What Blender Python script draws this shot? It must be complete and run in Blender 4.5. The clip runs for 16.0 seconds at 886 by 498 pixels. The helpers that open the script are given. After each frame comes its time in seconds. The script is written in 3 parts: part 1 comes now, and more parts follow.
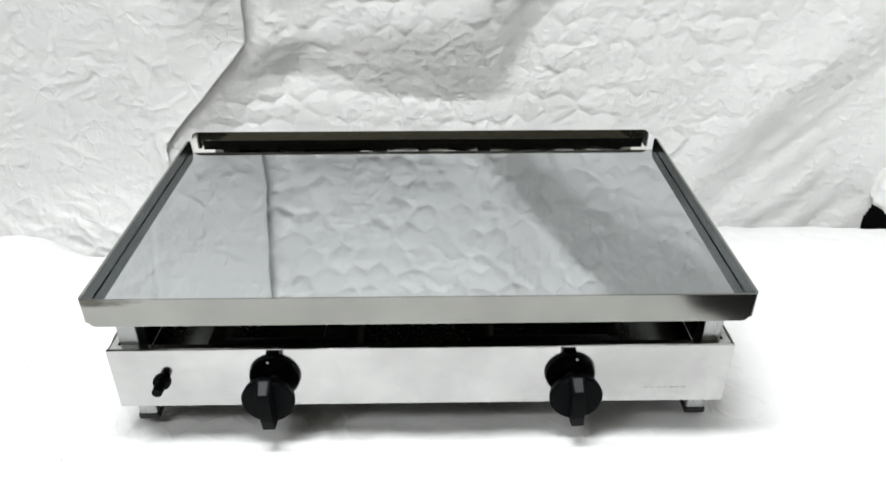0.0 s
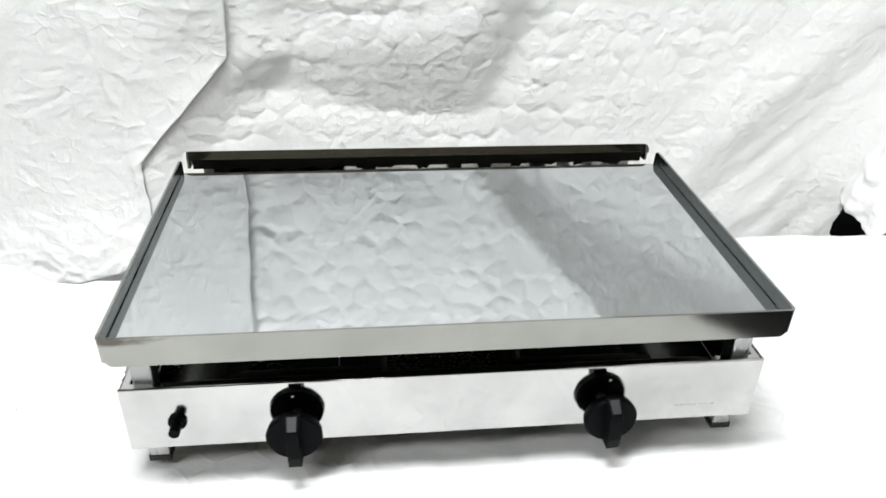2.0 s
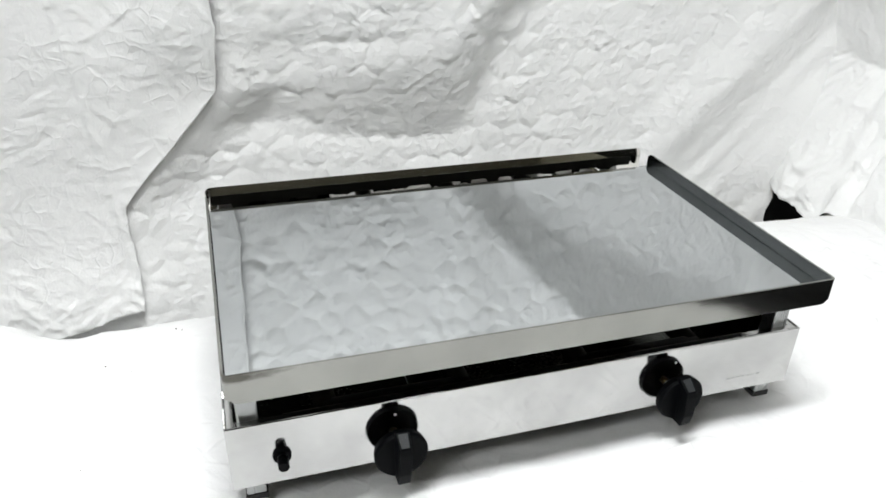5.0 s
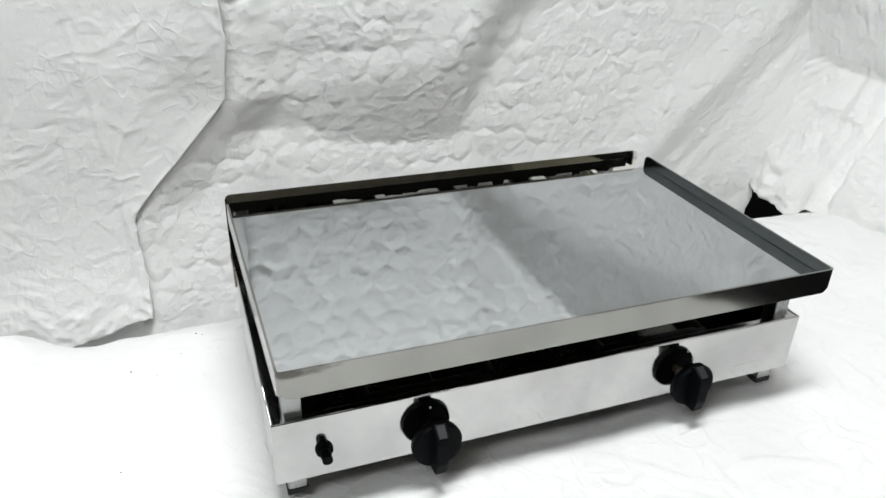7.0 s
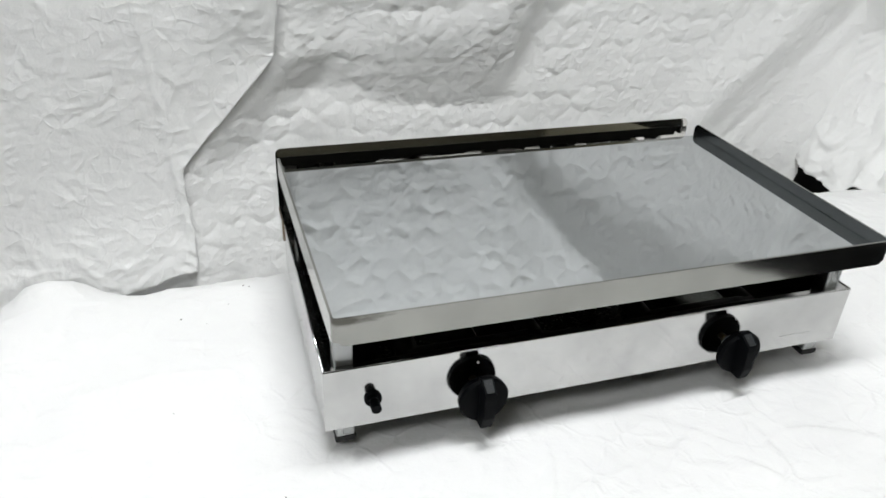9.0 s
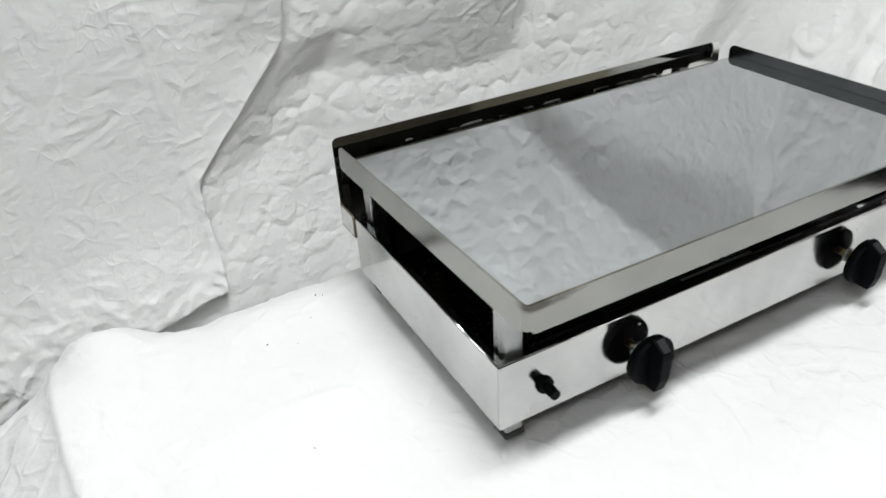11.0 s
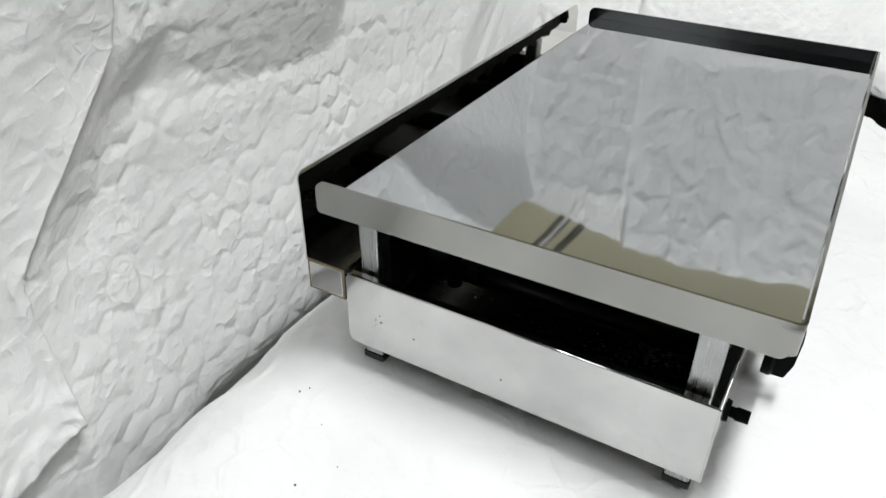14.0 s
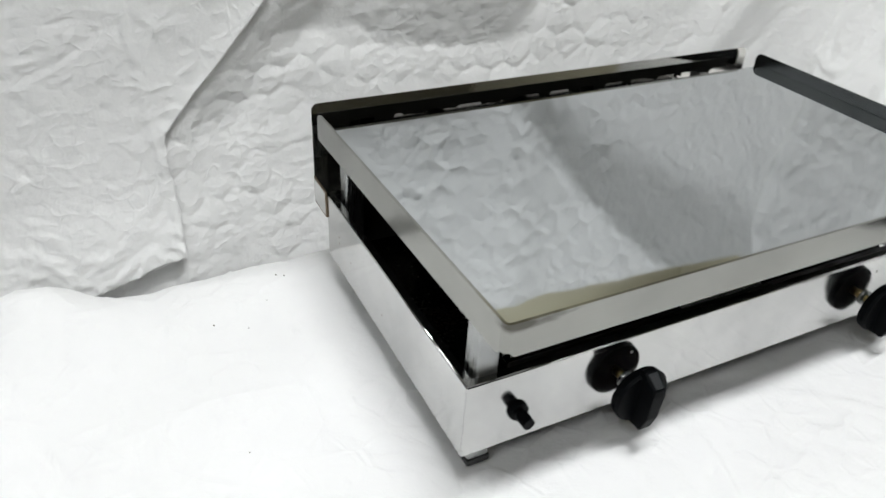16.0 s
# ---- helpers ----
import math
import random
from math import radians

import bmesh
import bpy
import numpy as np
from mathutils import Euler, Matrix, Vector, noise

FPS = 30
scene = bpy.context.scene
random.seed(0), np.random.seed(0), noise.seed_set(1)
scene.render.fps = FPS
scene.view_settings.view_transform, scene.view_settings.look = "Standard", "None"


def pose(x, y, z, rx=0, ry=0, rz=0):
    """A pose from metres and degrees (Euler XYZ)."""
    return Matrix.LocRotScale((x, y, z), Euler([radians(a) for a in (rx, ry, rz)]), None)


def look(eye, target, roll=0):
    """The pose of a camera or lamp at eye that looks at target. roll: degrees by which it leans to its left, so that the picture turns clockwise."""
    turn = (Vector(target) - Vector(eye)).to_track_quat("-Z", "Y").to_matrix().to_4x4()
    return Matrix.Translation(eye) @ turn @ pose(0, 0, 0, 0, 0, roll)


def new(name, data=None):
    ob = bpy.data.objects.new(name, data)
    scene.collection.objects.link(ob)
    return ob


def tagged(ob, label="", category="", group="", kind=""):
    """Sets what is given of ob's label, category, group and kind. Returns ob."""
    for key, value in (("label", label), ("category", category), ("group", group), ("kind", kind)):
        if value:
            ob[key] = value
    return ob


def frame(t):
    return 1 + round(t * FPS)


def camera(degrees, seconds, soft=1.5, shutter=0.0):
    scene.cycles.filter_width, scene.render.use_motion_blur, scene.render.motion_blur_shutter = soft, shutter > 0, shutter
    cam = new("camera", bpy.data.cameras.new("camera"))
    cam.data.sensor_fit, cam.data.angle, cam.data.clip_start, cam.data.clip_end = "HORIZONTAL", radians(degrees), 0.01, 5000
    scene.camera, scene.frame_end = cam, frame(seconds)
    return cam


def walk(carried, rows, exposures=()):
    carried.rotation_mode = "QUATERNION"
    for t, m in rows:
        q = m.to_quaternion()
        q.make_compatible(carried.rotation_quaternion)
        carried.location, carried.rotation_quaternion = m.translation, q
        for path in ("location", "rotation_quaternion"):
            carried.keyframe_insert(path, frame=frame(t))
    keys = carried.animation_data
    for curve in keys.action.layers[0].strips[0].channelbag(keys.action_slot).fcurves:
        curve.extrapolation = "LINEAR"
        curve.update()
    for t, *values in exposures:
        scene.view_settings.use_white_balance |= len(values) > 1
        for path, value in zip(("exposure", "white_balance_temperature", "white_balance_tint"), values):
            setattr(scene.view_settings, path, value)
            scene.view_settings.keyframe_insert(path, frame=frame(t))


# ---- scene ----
cam = camera(62.5, 16.0, soft=1.5, shutter=0.5)
PATH = [
    (0, (0.012, -0.563, 0.58), (0.04, 1.152, -0.45), -0.0),
    (0.5, (-0.002, -0.559, 0.575), (0.095, 1.137, -0.48), 1.0),
    (1, (0.01, -0.532, 0.584), (0.108, 1.17, -0.461), 2.6),
    (1.5, (-0.014, -0.516, 0.584), (0.125, 1.193, -0.446), 3.0),
    (2, (-0.082, -0.529, 0.581), (0.12, 1.185, -0.43), 1.6),
    (2.5, (-0.127, -0.55, 0.577), (0.154, 1.161, -0.42), 2.2),
    (3, (-0.172, -0.558, 0.579), (0.203, 1.161, -0.371), 3.8),
    (3.5, (-0.2, -0.555, 0.577), (0.209, 1.153, -0.381), 3.4),
    (3.7, (-0.201, -0.548, 0.577), (0.203, 1.167, -0.369), 3.6),
    (5.8, (-0.358, -0.518, 0.581), (0.261, 1.124, -0.378), 1.3),
    (6, (-0.365, -0.517, 0.581), (0.259, 1.12, -0.384), 1.9),
    (6.5, (-0.367, -0.523, 0.586), (0.268, 1.124, -0.354), 1.9),
    (7, (-0.368, -0.534, 0.589), (0.26, 1.123, -0.338), 1.7),
    (7.5, (-0.371, -0.537, 0.586), (0.272, 1.111, -0.348), 2.4),
    (8, (-0.376, -0.539, 0.585), (0.249, 1.121, -0.338), 2.1),
    (8.5, (-0.385, -0.541, 0.579), (0.224, 1.107, -0.377), 2.5),
    (9, (-0.398, -0.536, 0.572), (0.155, 1.111, -0.419), 2.6),
    (9.5, (-0.386, -0.501, 0.566), (0.112, 1.151, -0.447), 3.3),
    (10, (-0.403, -0.472, 0.549), (0.008, 1.185, -0.493), 3.4),
    (10.2, (-0.437, -0.465, 0.547), (0.029, 1.182, -0.488), 1.2),
    (12.3, (-0.725, -0.159, 0.516), (0.382, 1.061, -0.618), -2.7),
    (12.5, (-0.729, -0.122, 0.511), (0.413, 1.049, -0.64), -3.6),
    (13, (-0.735, -0.045, 0.494), (0.536, 1.021, -0.623), -2.3),
    (13.5, (-0.747, 0.0, 0.481), (0.664, 0.912, -0.603), -0.6),
    (14, (-0.747, 0.019, 0.48), (0.702, 0.859, -0.613), 0.6),
    (14.5, (-0.748, 0.022, 0.477), (0.683, 0.868, -0.635), 0.5),
    (15, (-0.721, -0.063, 0.484), (0.569, 0.981, -0.632), 1.9),
    (15.5, (-0.634, -0.219, 0.498), (0.393, 1.072, -0.634), 3.5),
    (16, (-0.544, -0.318, 0.502), (0.248, 1.155, -0.595), 3.5),
]
EXPOSURES = [(0.0, 0.25), (1.0, 0.27), (1.6, 0.49), (2.5, 0.45), (3.5, 0.40), (6.0, 0.06), (7.0, 0.0), (8.5, -0.07), (10.0, -0.09), (12.5, -0.11), (14.0, -0.05), (16.0, -0.14)]
walk(cam, [(t, look(eye, target, roll)) for t, eye, target, roll in PATH], EXPOSURES)

# ---- world and light ----
world = bpy.data.worlds.new("world")
scene.world = world
world.use_nodes = True
world.node_tree.nodes["Background"].inputs["Color"].default_value = (0.6, 0.65, 0.7, 1)
world.node_tree.nodes["Background"].inputs["Strength"].default_value = 0.02
# first lamp follows the shadows; the unseen other two are added fill
LAMPS = [(-0.24, -0.20, 1.92, 40.5, 0.9, 0.20), (-1.45, -1.00, 1.92, 10.0, 1.0, 0.6), (0.78, 1.02, 1.92, 0.9, 0.5, 0.3)]


# ---- materials ----
def material(name, color, rough=0.5, metal=0.0, spec=0.5):
    m = bpy.data.materials.new(name)
    m.use_nodes = True
    b = m.node_tree.nodes["Principled BSDF"]
    b.inputs["Base Color"].default_value = (*color, 1)
    b.inputs["Roughness"].default_value = rough
    b.inputs["Metallic"].default_value = metal
    b.inputs["Specular IOR Level"].default_value = spec
    return m, m.node_tree, b


def add(tree, kind, **values):
    n = tree.nodes.new(kind)
    for key, value in values.items():
        n.inputs[key].default_value = value
    return n


def coords(tree, scale=(1, 1, 1)):
    c = tree.nodes.new("ShaderNodeNewGeometry")
    mp = add(tree, "ShaderNodeMapping", Scale=scale)
    tree.links.new(c.outputs["Position"], mp.inputs["Vector"])
    return mp.outputs["Vector"]


def noise_at(tree, vec, scale, detail=4.0, rough=0.55):
    n = add(tree, "ShaderNodeTexNoise", Scale=scale, Detail=detail, Roughness=rough)
    tree.links.new(vec, n.inputs["Vector"])
    return n.outputs["Fac"]


def ramp(tree, fac, lo, hi, a, b):
    r = add(tree, "ShaderNodeMapRange")
    for key, value in (("From Min", lo), ("From Max", hi), ("To Min", a), ("To Max", b)):
        r.inputs[key].default_value = value
    tree.links.new(fac, r.inputs["Value"])
    return r.outputs["Result"]


def mix_color(tree, fac, a, b):
    m = tree.nodes.new("ShaderNodeMix")
    m.data_type = "RGBA"
    m.inputs["A"].default_value, m.inputs["B"].default_value = (*a, 1), (*b, 1)
    tree.links.new(fac, m.inputs["Factor"])
    return m.outputs["Result"]


def bump(tree, b, height, strength, distance):
    n = add(tree, "ShaderNodeBump", Strength=strength, Distance=distance)
    tree.links.new(height, n.inputs["Height"])
    tree.links.new(n.outputs["Normal"], b.inputs["Normal"])


def combine(tree, op, a, b):
    n = tree.nodes.new("ShaderNodeMath")
    n.operation = op
    for k, v in enumerate((a, b)):
        if isinstance(v, float):
            n.inputs[k].default_value = v
        else:
            tree.links.new(v, n.inputs[k])
    return n.outputs[0]


def steel(name, color, rough, spread, grain, wave=0.0, dirt=0.0, stain=None):
    """Sheet steel: fine grain drawn along one axis, cloudy gloss, faint waviness, one smoky heat stain (middle, half sizes, colour)."""
    m, t, b = material(name, color, rough, 1.0)
    fine = noise_at(t, coords(t, grain), 60.0, 3.0)
    cloud = noise_at(t, coords(t), 9.0, 4.0)
    mixed = add(t, "ShaderNodeMath")
    t.links.new(fine, mixed.inputs[0])
    t.links.new(cloud, mixed.inputs[1])
    t.links.new(ramp(t, mixed.outputs[0], 0.6, 1.4, max(rough - spread, 0.01), rough + spread), b.inputs["Roughness"])
    dark = tuple(c * (1 - dirt) for c in color)
    tone = mix_color(t, ramp(t, cloud, 0.35, 0.7, 0, 1), color, dark)
    if stain:
        spot = t.nodes.new("ShaderNodeMapping")
        spot.inputs["Scale"].default_value = tuple(1 / h for h in stain[1])
        spot.inputs["Location"].default_value = tuple(-c / h for c, h in zip(stain[0], stain[1]))
        t.links.new(coords(t), spot.inputs["Vector"])
        reach = t.nodes.new("ShaderNodeVectorMath")
        reach.operation = "LENGTH"
        t.links.new(spot.outputs["Vector"], reach.inputs[0])
        ragged = combine(t, "ADD", reach.outputs["Value"], ramp(t, noise_at(t, coords(t, (1, 1, 3)), 70.0), 0.2, 0.8, -0.35, 0.35))
        over = t.nodes.new("ShaderNodeMix")
        over.data_type = "RGBA"
        over.inputs["B"].default_value = (*stain[2], 1)
        t.links.new(tone, over.inputs["A"])
        t.links.new(ramp(t, ragged, 0.35, 1.05, 0.85, 0.0), over.inputs["Factor"])
        tone = over.outputs["Result"]
    t.links.new(tone, b.inputs["Base Color"])
    if wave:
        bump(t, b, noise_at(t, coords(t), 7.0, 1.0), wave, 0.02)
    return m


def cloth(name, color, fine, fine_size, facets=0.0, facet_size=40.0, creases=()):
    """White sheeting: matt, faintly fibrous, finely crushed, slightly uneven in tone."""
    m, t, b = material(name, color, 0.75, 0.0, 0.25)
    cloud = noise_at(t, coords(t), 6.0, 4.0)
    t.links.new(mix_color(t, ramp(t, cloud, 0.3, 0.75, 0, 1), color, tuple(c * 0.95 for c in color)), b.inputs["Base Color"])
    height = combine(t, "MULTIPLY", noise_at(t, coords(t), fine_size, 5.0, 0.6), fine)
    if facets:
        # flat-sided dents: distance to the nearest of scattered points, in a distorted space
        v = add(t, "ShaderNodeTexVoronoi", Scale=facet_size, Randomness=1.0)
        t.links.new(coords(t, (1.0, 1.0, 1.35)), v.inputs["Vector"])
        patch = ramp(t, noise_at(t, coords(t), facet_size * 0.22, 2.0), 0.38, 0.66, 0.15, 1.0)
        height = combine(t, "ADD", height, combine(t, "MULTIPLY", combine(t, "MULTIPLY", v.outputs["Distance"], patch), facets))
    for amount, size in creases:
        # thin straight ridges where crushed facets meet, fading in and out
        v = add(t, "ShaderNodeTexVoronoi", Scale=size, Randomness=1.0)
        v.feature = "DISTANCE_TO_EDGE"
        bend = t.nodes.new("ShaderNodeVectorMath")
        bend.operation = "MULTIPLY_ADD"
        bend.inputs[1].default_value = (0.5 / size,) * 3
        n = add(t, "ShaderNodeTexNoise", Scale=size * 0.9, Detail=1.0)
        t.links.new(coords(t), n.inputs["Vector"])
        t.links.new(n.outputs["Color"], bend.inputs[0])
        t.links.new(coords(t, (1.0, 1.0, 0.8)), bend.inputs[2])
        t.links.new(bend.outputs[0], v.inputs["Vector"])
        line = combine(t, "MULTIPLY", ramp(t, v.outputs["Distance"], 0.0, 0.10, 1.0, 0.0), ramp(t, noise_at(t, coords(t), size * 0.35, 2.0), 0.42, 0.62, 0.0, amount))
        height = combine(t, "ADD", height, line)
    bump(t, b, height, 1.0, 0.004)
    return m


CHROME = steel("hard_chrome", (0.56, 0.58, 0.59), 0.040, 0.015, (1, 40, 1), 0.02, 0.03)
RIM = steel("satin_steel", (0.325, 0.325, 0.305), 0.15, 0.06, (1, 1, 30), 0.10, 0.20, ((-0.312, 0.0, 0.1865), (0.050, 0.014, 0.0062), (0.070, 0.066, 0.055)))
RIM_DARK = steel("dark_rim_steel", (0.155, 0.165, 0.168), 0.19, 0.07, (1, 1, 30), 0.03, 0.1)
PANEL = steel("bright_steel", (0.60, 0.60, 0.59), 0.11, 0.07, (2, 2, 40), 0.09, 0.24)
SPLASH = steel("mirror_steel", (0.62, 0.61, 0.58), 0.05, 0.02, (2, 2, 30), 0.02, 0.03)
ZINC = steel("zinc_tube", (0.46, 0.47, 0.465), 0.30, 0.14, (14, 14, 0.6), 0.1, 0.35)
# near-black: soot on the plate's rear edge, and interior shade put into the colour
SOOT_SHADE, _t, _b = material("soot_shade_black", (0.010, 0.010, 0.009), 0.6, 0.0, 0.12)
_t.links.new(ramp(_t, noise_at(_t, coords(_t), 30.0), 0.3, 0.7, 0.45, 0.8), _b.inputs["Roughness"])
PAN = steel("dark_pan_steel", (0.070, 0.075, 0.066), 0.24, 0.08, (4, 4, 4), 0.05, 0.3)
BURNER = steel("dull_burner_steel", (0.032, 0.032, 0.030), 0.45, 0.1, (4, 4, 4), 0.1, 0.5)
BRASS = steel("brass", (0.55, 0.42, 0.20), 0.3, 0.05, (5, 5, 5))
WELD = steel("weld_burnt_steel", (0.26, 0.20, 0.14), 0.4, 0.1, (8, 8, 8), 0.2, 0.4)
BLACK, _t, _b = material("black_plastic", (0.002, 0.0024, 0.003), 0.5, 0.0, 0.05)
bump(_t, _b, noise_at(_t, coords(_t), 900.0, 2.0), 0.15, 0.0006)
GREYMARK, _t, _b = material("printed_grey", (0.42, 0.43, 0.43), 0.5)
RINGMARK, _t, _b = material("faint_grey_print", (0.06, 0.062, 0.064), 0.6)
# the grip's upper facet catches the lamp; that sheen is put into this grey
FACET_SHEEN, _t, _b = material("lit_facet_grey", (0.022, 0.024, 0.025), 0.5, 0.0, 0.2)
RUBBER, _t, _b = material("black_rubber", (0.015, 0.015, 0.015), 0.75)
QUILT = cloth("quilted_white", (0.80, 0.80, 0.79), 0.60, 60.0, 0.40, 56.0, ((0.11, 34.0),))
PAPER = cloth("white_sheeting", (0.80, 0.80, 0.79), 0.45, 60.0, 0.45, 36.0, ((0.17, 20.0), (0.10, 45.0)))
COVER = cloth("white_cover", (0.72, 0.72, 0.715), 0.50, 36.0, 0.50, 32.0, ((0.36, 10.0), (0.20, 26.0)))
BEIGE = cloth("beige_plaster", (0.64, 0.60, 0.45), 0.1, 30.0)
# the unlit room's shade is put into the colour of these two
SHADED = cloth("shaded_beige_plaster", (0.13, 0.12, 0.085), 0.1, 30.0)
GLOOM = cloth("unlit_room_dark", (0.035, 0.035, 0.035), 0.1, 30.0)
FLOOR = cloth("dark_concrete", (0.03, 0.03, 0.03), 0.2, 30.0)
CEIL = cloth("ceiling_paint", (0.78, 0.78, 0.76), 0.1, 30.0)
WOOD = cloth("brown_board", (0.16, 0.10, 0.06), 0.2, 50.0)
POLE, _t, _b = material("dark_metal_pole", (0.03, 0.03, 0.03), 0.4, 0.6)
GREYPOLE, _t, _b = material("grey_metal_pole", (0.22, 0.22, 0.20), 0.4, 0.6)
CRUMB, _t, _b = material("brown_crumb", (0.06, 0.045, 0.03), 0.9)
TUBE, _t, _b = material("lamp_diffuser", (0.9, 0.9, 0.9), 0.5)
_b.inputs["Emission Color"].default_value = (0.97, 0.99, 1.0, 1)
_b.inputs["Emission Strength"].default_value = 6.0


# ---- building helpers ----
def thing(name, at, label, category, group="", kind=""):
    ob = new(name)
    ob.location = at
    return tagged(ob, label, category, group, kind)


def place(ob, parent):
    ob.parent = parent
    top, m = parent, Matrix()
    while top:
        m = Matrix.Translation(top.location) @ m if top.type == "EMPTY" else m
        top = top.parent
    if parent.type == "EMPTY":
        ob.matrix_parent_inverse = m.inverted()


def part(name, bm, mat, parent=None, label="", smooth=False):
    bmesh.ops.recalc_face_normals(bm, faces=bm.faces)
    me = bpy.data.meshes.new(name)
    bm.to_mesh(me)
    bm.free()
    me.materials.append(mat)
    if smooth:
        me.shade_smooth()
    ob = new(name, me)
    if parent:
        place(ob, parent)
    return tagged(ob, label)


def box(bm, x0, x1, y0, y1, z0, z1, bevel=0.0):
    v = bmesh.ops.create_cube(bm, size=1.0)["verts"]
    for p in v:
        p.co = Vector((x0 if p.co.x < 0 else x1, y0 if p.co.y < 0 else y1, z0 if p.co.z < 0 else z1))
    if bevel:
        edges = list({e for p in v for e in p.link_edges})
        bmesh.ops.bevel(bm, geom=edges, offset=bevel, segments=2, affect="EDGES", profile=0.5)
    return bm


def solid(bm, outline, shift):
    """A prism from an outline of points, pushed along shift."""
    low = [bm.verts.new(p) for p in outline]
    high = [bm.verts.new(Vector(p) + Vector(shift)) for p in outline]
    bm.faces.new(low), bm.faces.new(high[::-1])
    for i in range(len(low)):
        j = (i + 1) % len(low)
        bm.faces.new((low[i], high[i], high[j], low[j]))
    return bm


def rounded(w0, w1, h0, h1, radii, steps=5):
    """Corner-rounded rectangle; radii: low-start, low-end, high-end, high-start."""
    out = []
    for (cx, cy, sx, sy, a0), r in zip(((w0, h0, 1, 1, 180), (w1, h0, -1, 1, 270), (w1, h1, -1, -1, 0), (w0, h1, 1, -1, 90)), radii):
        if r <= 0:
            out.append((cx, cy))
            continue
        for k in range(steps + 1):
            a = radians(a0 + 90 * k / steps)
            out.append((cx + sx * r + r * math.cos(a), cy + sy * r + r * math.sin(a)))
    return out


def rod(bm, a, b, r0, r1=None, segments=24):
    a, b = Vector(a), Vector(b)
    m = Matrix.Translation((a + b) / 2) @ (b - a).to_track_quat("Z", "Y").to_matrix().to_4x4()
    bmesh.ops.create_cone(bm, cap_ends=True, segments=segments, radius1=r0, radius2=r0 if r1 is None else r1, depth=(b - a).length, matrix=m)
    return bm


def perlin(x, y, seed):
    rng = np.random.RandomState(seed)
    ang = rng.rand(64, 64) * 2 * np.pi
    gx, gy = np.cos(ang), np.sin(ang)
    xi, yi = np.floor(x).astype(int), np.floor(y).astype(int)
    fx, fy = x - xi, y - yi
    u, v = fx * fx * fx * (fx * (fx * 6 - 15) + 10), fy * fy * fy * (fy * (fy * 6 - 15) + 10)

    def corner(i, j):
        a, b = (xi + i) % 64, (yi + j) % 64
        return gx[a, b] * (fx - i) + gy[a, b] * (fy - j)

    low = corner(0, 0) * (1 - u) + corner(1, 0) * u
    high = corner(0, 1) * (1 - u) + corner(1, 1) * u
    return low * (1 - v) + high * v


def crumple(x, y, size, seed, octaves=4, warp=0.8):
    """Sharp-creased relief of crushed sheeting, about -0.5 to 0.5."""
    total, gain, s = 0, 1.0, size
    wx = perlin(x / size * 0.7, y / size * 0.7, seed + 90) * size * warp
    wy = perlin(x / size * 0.7, y / size * 0.7, seed + 91) * size * warp
    for k in range(octaves):
        n = perlin((x + wx) / s + 7.3 * k, (y + wy) / s + 3.1 * k, seed + k)
        total = total + gain * (0.35 - np.abs(n))
        gain, s = gain * 0.55, s * 0.53
    return total


def wrinkles(x, z, count, seed, length, steep, stars=0, lean=None):
    """Short straight folds, each steep on one side and gentle on the other; some meet in a star."""
    rng = np.random.RandomState(seed)
    lo, hi = (x.min(), z.min()), (x.max(), z.max())
    total = np.zeros(x.shape)
    folds = []
    for k in range(count):
        folds.append((rng.uniform(lo[0], hi[0]), rng.uniform(lo[1], hi[1]), rng.uniform(0, np.pi) if lean is None else rng.normal(lean, 0.22), length * rng.uniform(0.35, 1.6) ** 1.5, rng.uniform(0.3, 1.0) * rng.choice([-1, 1, 1])))
    for k in range(stars):
        cx, cz, a0 = rng.uniform(lo[0], hi[0]), rng.uniform(lo[1], hi[1]), rng.uniform(0, 6)
        for j in range(rng.randint(4, 7)):
            a, r = a0 + j * 6.28 / 5 + rng.uniform(-0.4, 0.4), length * rng.uniform(0.6, 1.3)
            folds.append((cx + r * 0.8 * np.cos(a), cz + r * 0.8 * np.sin(a), a, r, rng.uniform(0.7, 1.3)))
    for cx, cz, a, r, s in folds:
        gentle, sharp = r * rng.uniform(0.18, 0.4), max(0.0035, r * rng.uniform(0.05, 0.12))
        at = np.nonzero((np.abs(x - cx) < 2 * r) & (np.abs(z - cz) < 2 * r))
        px, pz = x[at] - cx, z[at] - cz
        u, v = px * np.cos(a) + pz * np.sin(a), pz * np.cos(a) - px * np.sin(a)
        v = v - 0.12 * u * u / r
        tent = np.clip(np.where(v > 0, 1 - v / gentle, 1 + v / sharp), 0, 1)
        total[at] += s * steep * (gentle * 0.35 + sharp * 0.65) * tent * np.exp(-(u / r) ** 2 * 1.6)
    return total


def to_line(x, z, line):
    """Signed distance to a polyline (positive on its left) and the width given along it."""
    best, sign, width = np.full(x.shape, 1e9), np.zeros(x.shape), np.zeros(x.shape)
    for (ax, az, aw), (bx, bz, bw) in zip(line, line[1:]):
        dx, dz = bx - ax, bz - az
        t = np.clip(((x - ax) * dx + (z - az) * dz) / (dx * dx + dz * dz), 0, 1)
        px, pz = x - ax - t * dx, z - az - t * dz
        d = np.hypot(px, pz)
        near = d < best
        best, sign, width = np.where(near, d, best), np.where(near, np.sign(dx * pz - dz * px), sign), np.where(near, aw + (bw - aw) * t, width)
    return best * sign, width


def ease(v):
    v = np.clip(v, 0, 1)
    return v * v * (3 - 2 * v)


